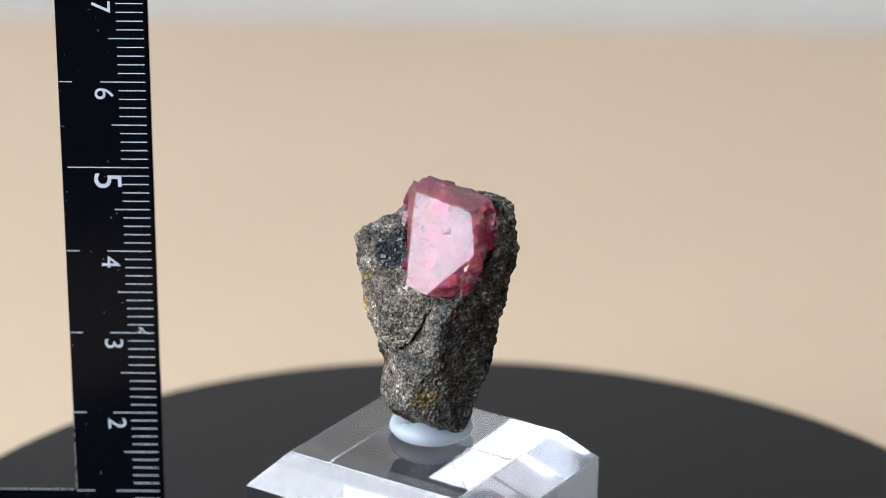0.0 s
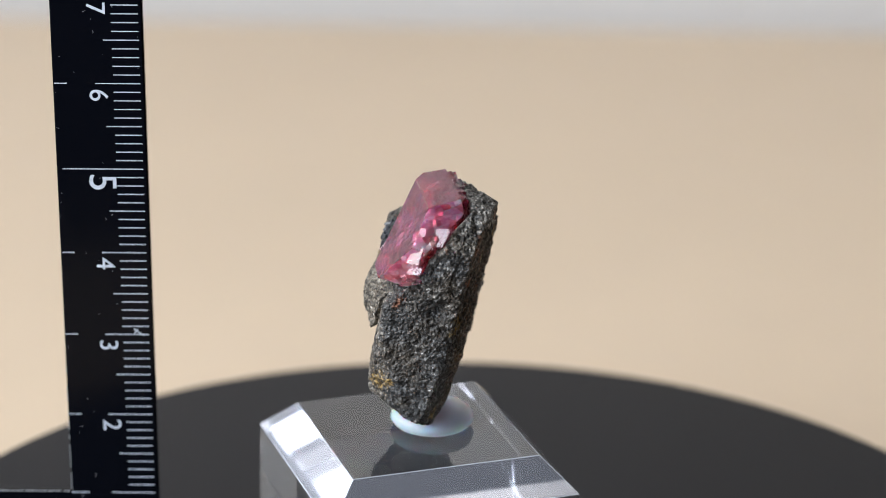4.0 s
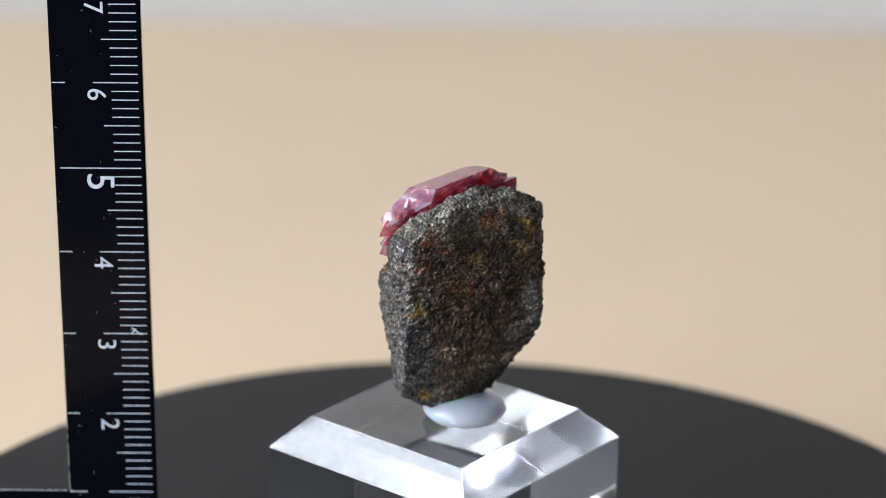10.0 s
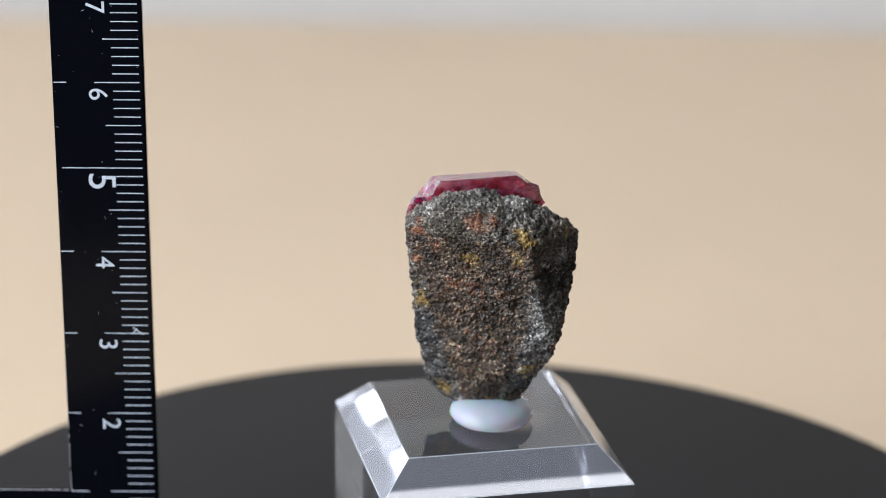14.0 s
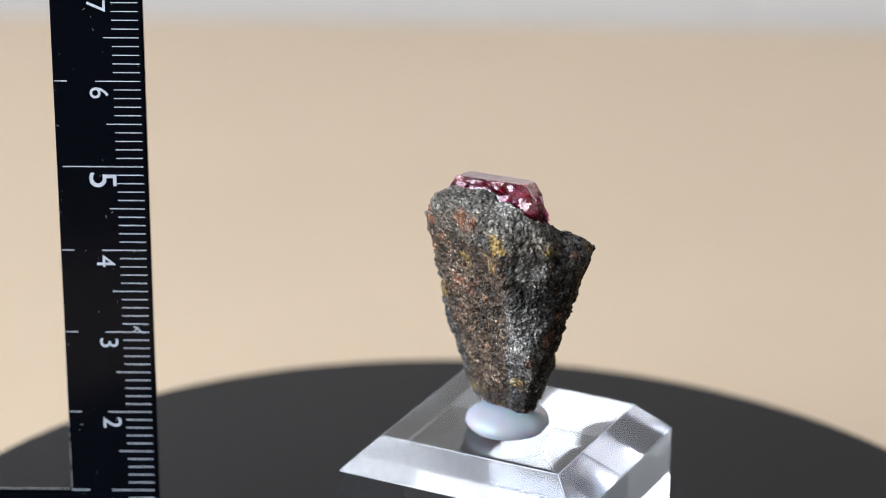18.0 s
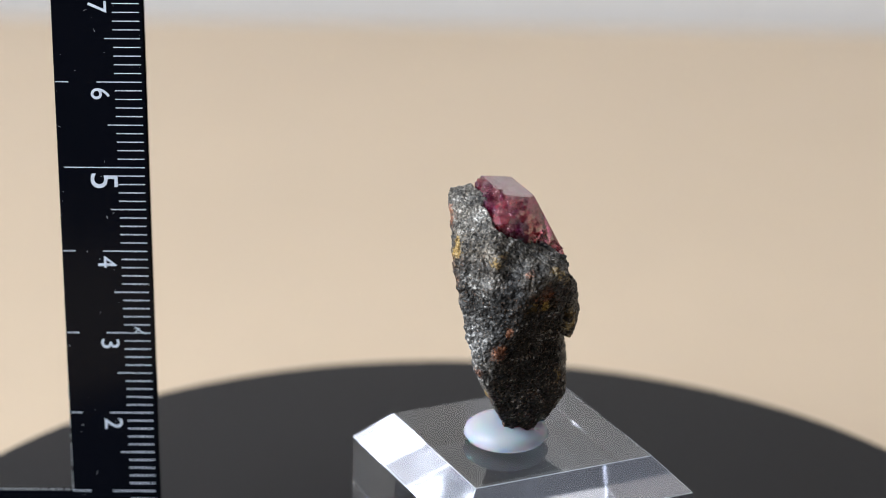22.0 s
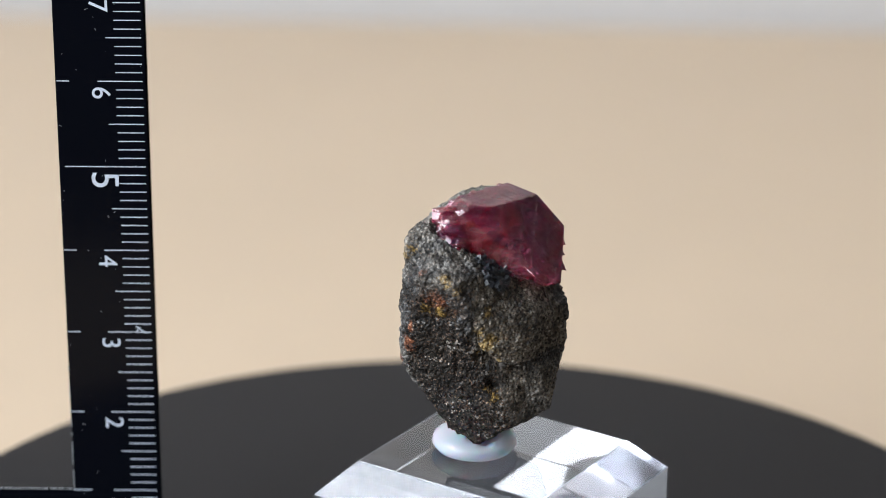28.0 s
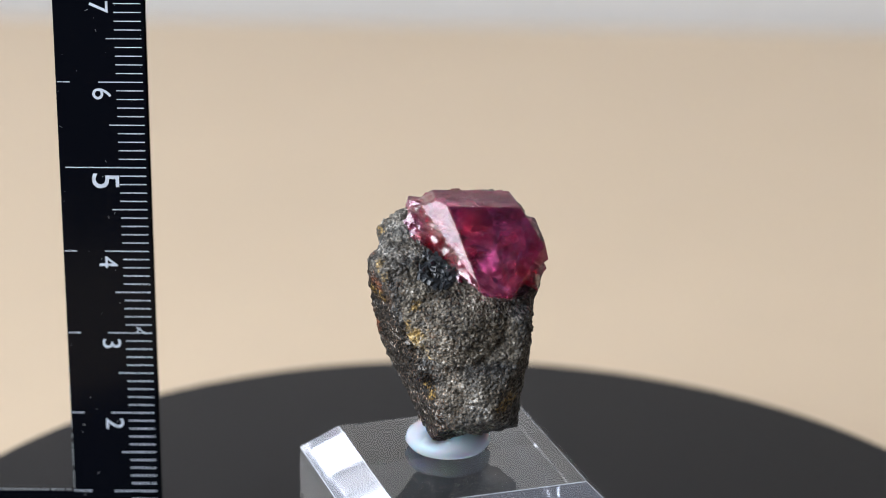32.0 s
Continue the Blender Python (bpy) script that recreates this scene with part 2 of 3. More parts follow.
# Broken crystal: a mosaic of small splintered faces.
def splintered(name, deep, bright, pale, body):
    m = crystal_material(name, deep, bright, pale, body)
    tree = m.node_tree
    shader = tree.nodes["Principled BSDF"]
    chips = node(tree, "ShaderNodeTexVoronoi", [("Vector", coords(tree))], Scale=1300)
    lean = node(tree, "ShaderNodeVectorMath", [(0, chips.outputs["Color"])])
    lean.operation, lean.inputs[1].default_value = "SUBTRACT", (0.5, 0.5, 0.5)
    flat = tree.nodes.new("ShaderNodeNewGeometry").outputs["Normal"]
    tilted = node(tree, "ShaderNodeVectorMath", [(0, flat), (1, lean.outputs[0])])
    unit = node(tree, "ShaderNodeVectorMath", [(0, tilted.outputs[0])])
    unit.operation = "NORMALIZE"
    tree.links.new(unit.outputs[0], shader.inputs["Normal"])
    return m


SPLINTERS = splintered("splintered_red_crystal", (0.70, 0.09, 0.19), (0.90, 0.20, 0.23), (0.93, 0.46, 0.48), 0.93)
FLAKY_CRYSTAL = splintered("flaky_pink_crystal", (0.70, 0.22, 0.42), (0.86, 0.34, 0.42), (0.93, 0.66, 0.78), 0.82)


# Air in a crack inside the crystal.
CRACK, tree, shader = material("crack_in_crystal", (1.0, 0.86, 0.88), 0.12, IOR=0.62, Transmission_Weight=1.0)


# ---- building blocks ----
def mesh_from(bm, name, mat, smooth=None):
    bmesh.ops.recalc_face_normals(bm, faces=bm.faces)
    me = bpy.data.meshes.new(name)
    bm.to_mesh(me)
    bm.free()
    me.materials.append(mat)
    if smooth is not None:
        me.shade_smooth()
        me.set_sharp_from_angle(angle=radians(smooth))
    return me


def part(name, bm, mat, parent=None, label="", smooth=None):
    """One mesh object, under a thing or a part."""
    ob = new(name, mesh_from(bm, name, mat, smooth))
    ob.parent = parent
    return tagged(ob, label)


def box(bm, x0, x1, y0, y1, z0, z1, bevel=0.0):
    m = Matrix.Translation(((x0 + x1) / 2, (y0 + y1) / 2, (z0 + z1) / 2)) @ Matrix.Diagonal((x1 - x0, y1 - y0, z1 - z0, 1))
    made = bmesh.ops.create_cube(bm, size=1, matrix=m)["verts"]
    if bevel:
        edges = list({e for v in made for e in v.link_edges})
        bmesh.ops.bevel(bm, geom=edges, offset=bevel, segments=2, profile=0.5, affect="EDGES")
    return bm


def boxed(*sizes, bevel=0.0):
    return box(bmesh.new(), *sizes, bevel=bevel)


def lathe(profile, steps=96):
    """A body of revolution about z from (radius, height) pairs."""
    bm = bmesh.new()
    verts = [bm.verts.new((r, 0, z)) for r, z in profile]
    edges = [bm.edges.new(pair) for pair in zip(verts, verts[1:])]
    bmesh.ops.spin(bm, geom=verts + edges, cent=(0, 0, 0), axis=(0, 0, 1), angle=2 * math.pi, steps=steps, use_duplicate=False)
    bmesh.ops.remove_doubles(bm, verts=bm.verts, dist=1e-7)
    return bm


def direction(az, el):
    return Vector((math.cos(radians(el)) * math.cos(radians(az)), math.cos(radians(el)) * math.sin(radians(az)), math.sin(radians(el))))


def cleave(centre, faces, size=3.0):
    """A convex body cut out of a cube by faces: (azimuth, elevation, distance from the centre), in centimetres."""
    bm = bmesh.new()
    bmesh.ops.create_cube(bm, size=size * CM, matrix=Matrix.Translation(Vector(centre) * CM))
    for az, el, far in faces:
        n = direction(az, el)
        cut = bmesh.ops.bisect_plane(bm, geom=bm.verts[:] + bm.edges[:] + bm.faces[:], dist=1e-8,
                                     plane_co=(Vector(centre) + n * far) * CM, plane_no=n, clear_outer=True)["geom_cut"]
        rim = [e for e in cut if isinstance(e, bmesh.types.BMEdge)]
        if rim:
            bmesh.ops.edgeloop_fill(bm, edges=rim)
    return bm


# ---- the room ----
def room():
    t = 0.1
    floor = part("floor", boxed(WEST - t, EAST + t, SOUTH - t, NORTH + t, FLOOR - t, FLOOR), BOARDS)
    tagged(floor, "brown wooden floor under the table", "floor", kind="structure")
    top = part("ceiling", boxed(WEST - t, EAST + t, SOUTH - t, NORTH + t, CEILING, CEILING + t), CEILING_PAINT)
    tagged(top, "grey painted ceiling", "ceiling", kind="structure")
    tagged(part("wall_east", boxed(EAST, EAST + t, SOUTH, NORTH, FLOOR, CEILING), GREY_PLASTER), "grey plastered wall", "wall", kind="structure")
    tagged(part("wall_south", boxed(WEST - t, EAST + t, SOUTH - t, SOUTH, FLOOR, CEILING), DARK_PLASTER), "dark grey plastered wall", "wall", kind="structure")
    y0, y1, z0, z1 = WEST_WINDOW
    bm = bmesh.new()
    for sizes in ((SOUTH, y0, FLOOR, CEILING), (y0, y1, FLOOR, z0), (y0, y1, z1, CEILING), (y1, NORTH, FLOOR, CEILING)):
        box(bm, WEST - t, WEST, *sizes)
    tagged(part("wall_west", bm, PLASTER), "pale grey plastered wall with a window", "wall", kind="structure")
    tagged(part("wall_north", boxed(WEST - t, EAST + t, NORTH, NORTH + t, FLOOR, CEILING), PLASTER), "pale grey plastered wall", "wall", kind="structure")


room()


def table():
    thing = tagged(new("table"), "pale birch table with a thin top under the turntable", "table")
    thing.location = (0, 0, FLOOR)
    up = -0.025 - FLOOR
    part("tabletop", boxed(-0.57, 0.85, -0.17, 0.335, up - 0.03, up, bevel=0.002), TABLE, thing)
    for x in (-0.51, 0.79):
        for y in (-0.13, 0.28):
            part("leg", boxed(x - 0.025, x + 0.025, y - 0.025, y + 0.025, 0, up - 0.03, bevel=0.003), TABLE, thing)


table()


# ---- the turntable and what turns on it ----
def turntable():
    thing = tagged(new("turntable"), "round matt black motorised turntable on the table", "turntable")
    r = 7.01 * CM
    part("disc", lathe([(0, 0), (r - 0.0008, 0), (r - 0.0002, -0.0002), (r, -0.0008), (r, -0.006), (0, -0.006)], 128), MATT_BLACK, thing, "black disc", 40)
    part("base", lathe([(0, -0.006), (r * 0.9, -0.006), (r * 0.94, -0.010), (r * 0.96, -0.025), (0, -0.025)], 96), MATT_BLACK, thing, "", 40)
    return thing


# The block's centre and turn, its half widths at the top and below the chamfer, and their heights.
BLOCK_X, BLOCK_Y, BLOCK_TURN, BLOCK_IN, BLOCK_OUT, BLOCK_TOP, BLOCK_CHAMFER = -0.525, -0.284, 148.04, 1.100, 1.454, 2.032, 1.660


def acrylic_block():
    thing = tagged(new("display_block"), "clear acrylic display block with chamfered top edges", "display stand")
    bm = bmesh.new()
    rings = [(BLOCK_OUT - 0.01, 0.012), (BLOCK_OUT, 0.03), (BLOCK_OUT, BLOCK_CHAMFER), (BLOCK_IN, BLOCK_TOP)]
    made = []
    turn = Matrix.Translation((BLOCK_X * CM, BLOCK_Y * CM, 0)) @ pose(0, 0, 0, 0, 0, BLOCK_TURN)
    for half, z in rings:
        made.append([bm.verts.new(turn @ Vector((x * half * CM, y * half * CM, z * CM))) for x, y in ((1, 1), (-1, 1), (-1, -1), (1, -1))])
    for low, high in zip(made, made[1:]):
        for k in range(4):
            bm.faces.new((low[k], low[k - 1], high[k - 1], high[k]))
    bm.faces.new(made[0]), bm.faces.new(made[-1])
    bmesh.ops.recalc_face_normals(bm, faces=bm.faces)
    bmesh.ops.bevel(bm, geom=bm.edges[:], offset=0.00007, segments=2, affect="EDGES")
    body = part("body", bm, ACRYLIC, thing)
    body.data.materials.append(SAWN_ACRYLIC)
    body.data.materials.append(EDGE_ACRYLIC)
    for face in body.data.polygons:
        if face.area < 1e-5 and face.center.z > 1.5 * CM:
            face.material_index = 2
        if 0.55 < face.normal.z < 0.8 and face.area > 1e-5:
            face.material_index = 1
    body.visible_shadow = False
    return thing


def silicone_pad():
    bm = lathe([(0, 0), (0.36, 0), (0.44, 0.03), (0.485, 0.10), (0.46, 0.17), (0.38, 0.225), (0.25, 0.265), (0.1, 0.285), (0, 0.288)], 64)
    bmesh.ops.scale(bm, vec=(CM, CM, CM), verts=bm.verts)
    bmesh.ops.translate(bm, vec=(-0.466 * CM, -0.061 * CM, BLOCK_TOP * CM), verts=bm.verts)
    # The rock's two points have sunk into it.
    for v in bm.verts:
        for x, y, z in ((-0.71, -0.15, 2.15), (-0.19, -0.48, 2.26)):
            off = Vector((v.co.x / CM - x, v.co.y / CM - y)).length
            v.co.z = min(v.co.z, (z + (off / 0.16) ** 2 * 0.12) * CM) if v.co.z > 2.08 * CM else v.co.z
    return tagged(part("mounting_pad", bm, SILICONE, None, "", 60), "milky white silicone putty dot on the acrylic block", "mounting putty")


# Faces of the specimen: (azimuth, elevation, distance from its heart in centimetres).
HEART = (-0.48, -0.14, 3.70)
FOOT_FACES = [
    (276, -77, 1.567), (250, -62, 1.388), (53, -61, 1.304), (227, -55, 1.397), (235, -54, 1.286), (349, -31, 1.098), (46, -27, 0.770),
    (146, -23, 0.828), (16, -18, 0.639), (156, -17, 0.719), (126, -16, 0.952), (19, -12, 0.579),
]
SIDE_FACES = [
    (29, -12, 0.517), (186, -12, 0.732), (271, -10, 0.924), (300, -6, 0.877), (298, -5, 0.850), (33, -4, 0.763), (311, -4, 0.892),
    (209, -3, 0.649), (115, 1, 0.938), (87, 2, 0.902), (234, 5, 0.675), (218, 18, 0.647),
]
TOP_FACES = [
    (57, 24, 1.071), (224, 30, 0.735), (238, 35, 0.618), (317, 37, 1.250), (240, 45, 0.960), (148, 49, 1.108), (75, 49, 1.233),
    (200, 58, 0.907), (59, 66, 1.289), (0, 78, 1.330),
]
ROCK_FACES = FOOT_FACES + SIDE_FACES + TOP_FACES
CLEFT = (-0.80, 0.03, 4.83, 0.17)  # the gap between the two crystals
# Bulges and dents: (x, y, z, radius, height).
BULGES = [
    (-0.45, -0.98, 3.35, 0.42, 0.031), (0.34, -0.14, 4.58, 0.16, 0.108), (-1.00, -0.33, 2.77, 0.16, 0.106), (-0.90, -0.56, 2.57, 0.26, 0.034),
    (-0.35, -1.01, 3.73, 0.16, 0.034), (-0.07, -0.07, 3.08, 0.16, 0.057), (-1.05, -0.42, 3.20, 0.10, 0.070), (-0.58, 0.76, 3.84, 0.16, 0.037),
    (-1.17, -0.02, 4.36, 0.26, 0.035), (-0.80, 0.71, 4.49, 0.16, 0.052), (0.04, -0.88, 4.22, 0.42, 0.035),
]
DENTS = [
    (-1.15, -0.35, 3.90, 0.26, -0.050), (0.12, 0.11, 4.25, 0.42, -0.064), 
    (0.12, -0.78, 3.74, 0.16, -0.098), (-0.89, -0.73, 3.46, 0.16, -0.071), (-0.87, -0.05, 4.56, 0.26, -0.094), (-0.74, -0.48, 2.43, 0.16, -0.113),
    (-1.03, -0.28, 2.93, 0.16, -0.086), (0.29, -0.53, 3.76, 0.16, -0.039), (-0.71, 0.34, 2.66, 0.16, -0.047), (-0.39, 0.14, 2.51, 0.16, -0.042),
    (-0.91, 0.69, 4.42, 0.16, -0.121), (-0.28, 0.57, 3.66, 0.16, -0.077), (-0.87, 0.33, 4.63, 0.26, -0.046), (0.08, -0.70, 2.83, 0.26, -0.025),
    (0.11, -0.06, 3.83, 0.16, -0.045), (-0.40, 0.67, 3.38, 0.16, -0.043), (-0.12, -0.95, 4.01, 0.16, -0.075),
]
POCKET = (-0.90, -0.23, 4.36)
# The rounded bulge: its middle, half width, half height, and how deep the rock steps back under it.
BULGE = ((-0.94, -0.50, 4.02), 0.60, 0.75, 0.230)
# Stains and kinds of grain: (x, y, z, radius).
STAINS = {}
STAINS["ochre"] = [
    (-0.54, -0.93, 2.86, 0.13), (-1.17, -0.16, 3.96, 0.08), (-0.41, -0.93, 2.87, 0.10), (0.07, 0.10, 4.20, 0.11), (0.25, -0.55, 3.56, 0.09), (0.27, -0.54, 3.77, 0.08),
    (-0.14, 0.58, 4.31, 0.08), (0.26, -0.54, 3.66, 0.12), (-0.53, 0.48, 2.81, 0.12), (-0.11, -0.51, 2.42, 0.10), (-0.15, 0.58, 4.23, 0.08), (-0.22, 0.68, 4.47, 0.08),
    (-0.17, 0.20, 3.26, 0.06), (-0.49, 0.43, 2.80, 0.12), (-0.18, 0.60, 4.56, 0.10), (-0.10, 0.55, 4.35, 0.06), (-0.12, -0.49, 2.40, 0.08), (-0.36, -0.03, 2.35, 0.06),
    (-0.16, 0.61, 4.52, 0.07), (-0.77, 0.75, 4.47, 0.08), (-1.31, 0.30, 4.29, 0.06), (-1.09, 0.52, 3.96, 0.06), (-1.17, 0.33, 3.94, 0.06), (-1.02, -0.25, 2.93, 0.07),
]
STAINS["ochre"] += [
    (-1.32, 0.27, 4.28, 0.06), (-0.82, 0.65, 4.55, 0.07), (-1.33, 0.25, 4.33, 0.06), (-1.23, -0.09, 3.74, 0.08), (-1.16, -0.22, 3.57, 0.09), (-1.03, -0.21, 2.99, 0.06),
    (-1.30, 0.31, 4.34, 0.10), (-1.34, 0.19, 4.24, 0.08), (-1.17, -0.18, 3.58, 0.13), (-1.11, -0.30, 3.37, 0.06), (-1.31, 0.28, 4.30, 0.06), (-1.19, -0.16, 3.65, 0.13),
]
STAINS["dark"] = [
    (-0.96, -0.19, 4.34, 0.23), (-1.07, -0.22, 4.18, 0.13),
]
STAINS["rust"] = [
    (0.25, -0.75, 4.52, 0.05), (-0.25, -1.00, 3.85, 0.10), (0.41, -0.40, 4.48, 0.07), (0.10, -0.11, 3.84, 0.12), (0.02, 0.03, 3.82, 0.09), (0.14, 0.27, 4.74, 0.08),
    (0.02, 0.37, 4.74, 0.08), (0.43, -0.45, 4.48, 0.07), (0.36, -0.50, 4.10, 0.06), (-0.37, 0.14, 2.59, 0.08), (0.31, -0.23, 4.34, 0.08), (0.15, 0.22, 4.67, 0.12),
    (-1.09, 0.55, 4.39, 0.06), (0.44, -0.40, 4.61, 0.07), (-0.59, 0.77, 3.15, 0.06), (-1.08, 0.57, 4.38, 0.07), (-0.79, 0.74, 3.43, 0.11), (-0.93, 0.67, 3.70, 0.05),
    (-1.22, 0.38, 4.14, 0.12), (-0.92, 0.67, 3.66, 0.05), (-0.86, 0.67, 3.48, 0.05),
]
STAINS["pale"] = [
    (0.12, -0.29, 4.93, 0.15), (0.24, -0.03, 4.89, 0.14), (0.23, -0.19, 4.90, 0.21), (0.08, 0.15, 4.86, 0.15), (-0.15, 0.43, 4.77, 0.14), (-0.80, 0.74, 3.61, 0.06),
    (-0.31, 0.43, 4.81, 0.22), (-1.11, 0.27, 4.48, 0.12), (-1.07, 0.31, 4.49, 0.17), (-1.21, 0.07, 3.73, 0.09), (-0.85, 0.17, 2.78, 0.05), (-0.95, -0.26, 2.51, 0.09),
    (-0.83, 0.42, 4.61, 0.17), (-0.81, 0.53, 4.60, 0.14),
    (-0.90, 0.60, 4.48, 0.16), (-1.01, 0.51, 4.46, 0.19), (-1.15, 0.40, 4.40, 0.17),
]
# Tones laid over the rock by azimuth and height: (kind, azimuth, half width, how strong, up to what height, from what
# height, and how fast the azimuth and the half width fall with the height).
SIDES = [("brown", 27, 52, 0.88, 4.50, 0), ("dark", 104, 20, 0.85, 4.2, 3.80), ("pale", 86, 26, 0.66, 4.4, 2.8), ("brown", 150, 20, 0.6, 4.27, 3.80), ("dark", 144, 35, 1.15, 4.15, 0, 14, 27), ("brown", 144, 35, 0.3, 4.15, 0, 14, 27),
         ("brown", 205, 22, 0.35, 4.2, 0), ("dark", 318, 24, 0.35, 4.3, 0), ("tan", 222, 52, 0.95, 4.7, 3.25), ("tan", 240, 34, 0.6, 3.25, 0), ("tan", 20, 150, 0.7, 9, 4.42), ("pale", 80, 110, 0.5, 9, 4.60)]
CRYSTAL_HEART = (-0.45, -0.35, 4.45)
CRYSTAL_FACES = [(-128.4, 30.8, 0.274), (-107, 80, 0.515), (-167, 14.5, 0.310), (180, 0, 0.312), (-37, 30, 0.69), (-157, -74, 0.45), (-65, -27, 0.64),
                 (50, 8, 0.44), (120, 10, 0.80), (53.3, -32.6, 0.20), (0, -45, 0.47), (150, 55, 0.69), (10, -30, 0.36), (126, -62, 0.22)]
GROWTH_HEART = (-0.59, 0.13, 4.62)
GROWTH_FACES = [(170, 0, 0.15), (200, 35, 0.16), (120, 30, 0.29), (90, 0, 0.29), (60, 20, 0.28), (0, 88, 0.32), (230, 0, 0.28), (200, -40, 0.28),
                (0, -90, 0.28), (0, 0, 0.30), (-128.4, 30.8, 0.34), (-167, 14.5, 0.32), (126, -62, 0.15)]
# Rows of steps: from, to, how many, size.
STEPS = [((0.12, -0.36, 4.88), (-0.18, -0.02, 4.87), 5, 0.08), ((-0.18, -0.02, 4.88), (-0.64, 0.38, 4.84), 6, 0.09), ((-0.58, 0.37, 4.74), (-0.77, 0.13, 4.56), 5, 0.085), ((-0.62, 0.35, 4.84), (-0.72, 0.17, 4.74), 4, 0.07),
         ((-0.73, 0.05, 4.42), (-0.73, -0.30, 4.26), 3, 0.06), ((-0.42, -0.77, 4.08), (0.04, -0.78, 4.34), 6, 0.065), ((0.02, -0.66, 4.72), (0.06, -0.76, 4.46), 3, 0.06),
         ((-0.04, -0.92, 4.46), (0.12, -0.62, 4.70), 5, 0.085), ((0.12, -0.32, 4.94), (-0.46, 0.12, 4.98), 8, 0.055), ((-0.12, -0.78, 4.28), (0.02, -0.82, 4.40), 2, 0.115)]


# Flat steps: place, the way they face, half width and half height.
GLINTS = [(-0.66, 0.31, 4.87, 152, 32, 0.05, 0.030), (-0.68, 0.31, 4.80, 158, 31, 0.085, 0.022), (-0.70, 0.31, 4.74, 154, 33, 0.075, 0.018),
          (-0.72, 0.30, 4.68, 157, 32, 0.065, 0.024), (-0.74, 0.30, 4.61, 160, 31, 0.07, 0.020), (-0.59, 0.35, 4.84, 130, 32, 0.05, 0.055),
          (-0.65, 0.33, 4.72, 128, 33, 0.04, 0.050), (-0.74, 0.21, 4.63, 176, 30, 0.06, 0.050), (-0.54, 0.23, 4.96, 158, 34, 0.055, 0.040)]


# Bright cleaved steps on the crystal: place, the way they face, their turn in that plane, half length and half height.
PLATES = [(-0.78, -0.55, 4.29, 178, 27, 25, 0.15, 0.030), (-0.80, -0.42, 4.25, 177, 27, 28, 0.050, 0.024), (-0.83, -0.28, 4.32, 180, 27, 60, 0.035, 0.014),
          (-0.735, 0.325, 4.87, 178, 27, 96, 0.075, 0.010), (-0.735, 0.295, 4.87, 179, 28, 97, 0.080, 0.011), (-0.735, 0.262, 4.875, 177, 27, 98, 0.075, 0.010),
          (-0.80, 0.24, 4.76, 178, 28, 12, 0.070, 0.030), (-0.80, 0.27, 4.70, 180, 27, 70, 0.045, 0.018), (-0.80, 0.33, 4.72, 176, 28, 40, 0.022, 0.020)]


def sphere_grid(n):
    """Unit directions and quads of a cube blown up to a ball, n cells a side, welded."""
    s = np.tan(np.linspace(-math.pi / 4, math.pi / 4, n + 1))
    u, v = np.meshgrid(s, s, indexing="ij")
    w = np.ones_like(u)
    sides = [(w, u, v), (-w, -u, v), (-u, w, v), (u, -w, v), (-v, u, w), (v, u, -w)]
    points = np.concatenate([np.stack(side, -1).reshape(-1, 3) for side in sides])
    k = np.arange((n + 1) ** 2).reshape(n + 1, n + 1)
    quad = np.stack([k[:-1, :-1], k[1:, :-1], k[1:, 1:], k[:-1, 1:]], -1).reshape(-1, 4)
    quads = np.concatenate([quad + i * (n + 1) ** 2 for i in range(6)])
    _, first, back = np.unique(np.round(points, 6), axis=0, return_index=True, return_inverse=True)
    points = points[first]
    return points / np.linalg.norm(points, axis=1)[:, None], back.ravel()[quads]


def convex_reach(rays, origin, heart, faces):
    """Where rays from origin enter and leave the body that the faces cut out."""
    near, far = np.full(len(rays), -1e9), np.full(len(rays), 1e9)
    for az, el, d in faces:
        n = np.array(direction(az, el))
        gap = d - n @ (np.array(origin) - np.array(heart))
        along = rays @ n
        hit = gap / np.where(np.abs(along) < 1e-9, 1e-9, along)
        far = np.where(along > 0, np.minimum(far, hit), far)
        near = np.where(along < 0, np.maximum(near, hit), near)
    return near, far


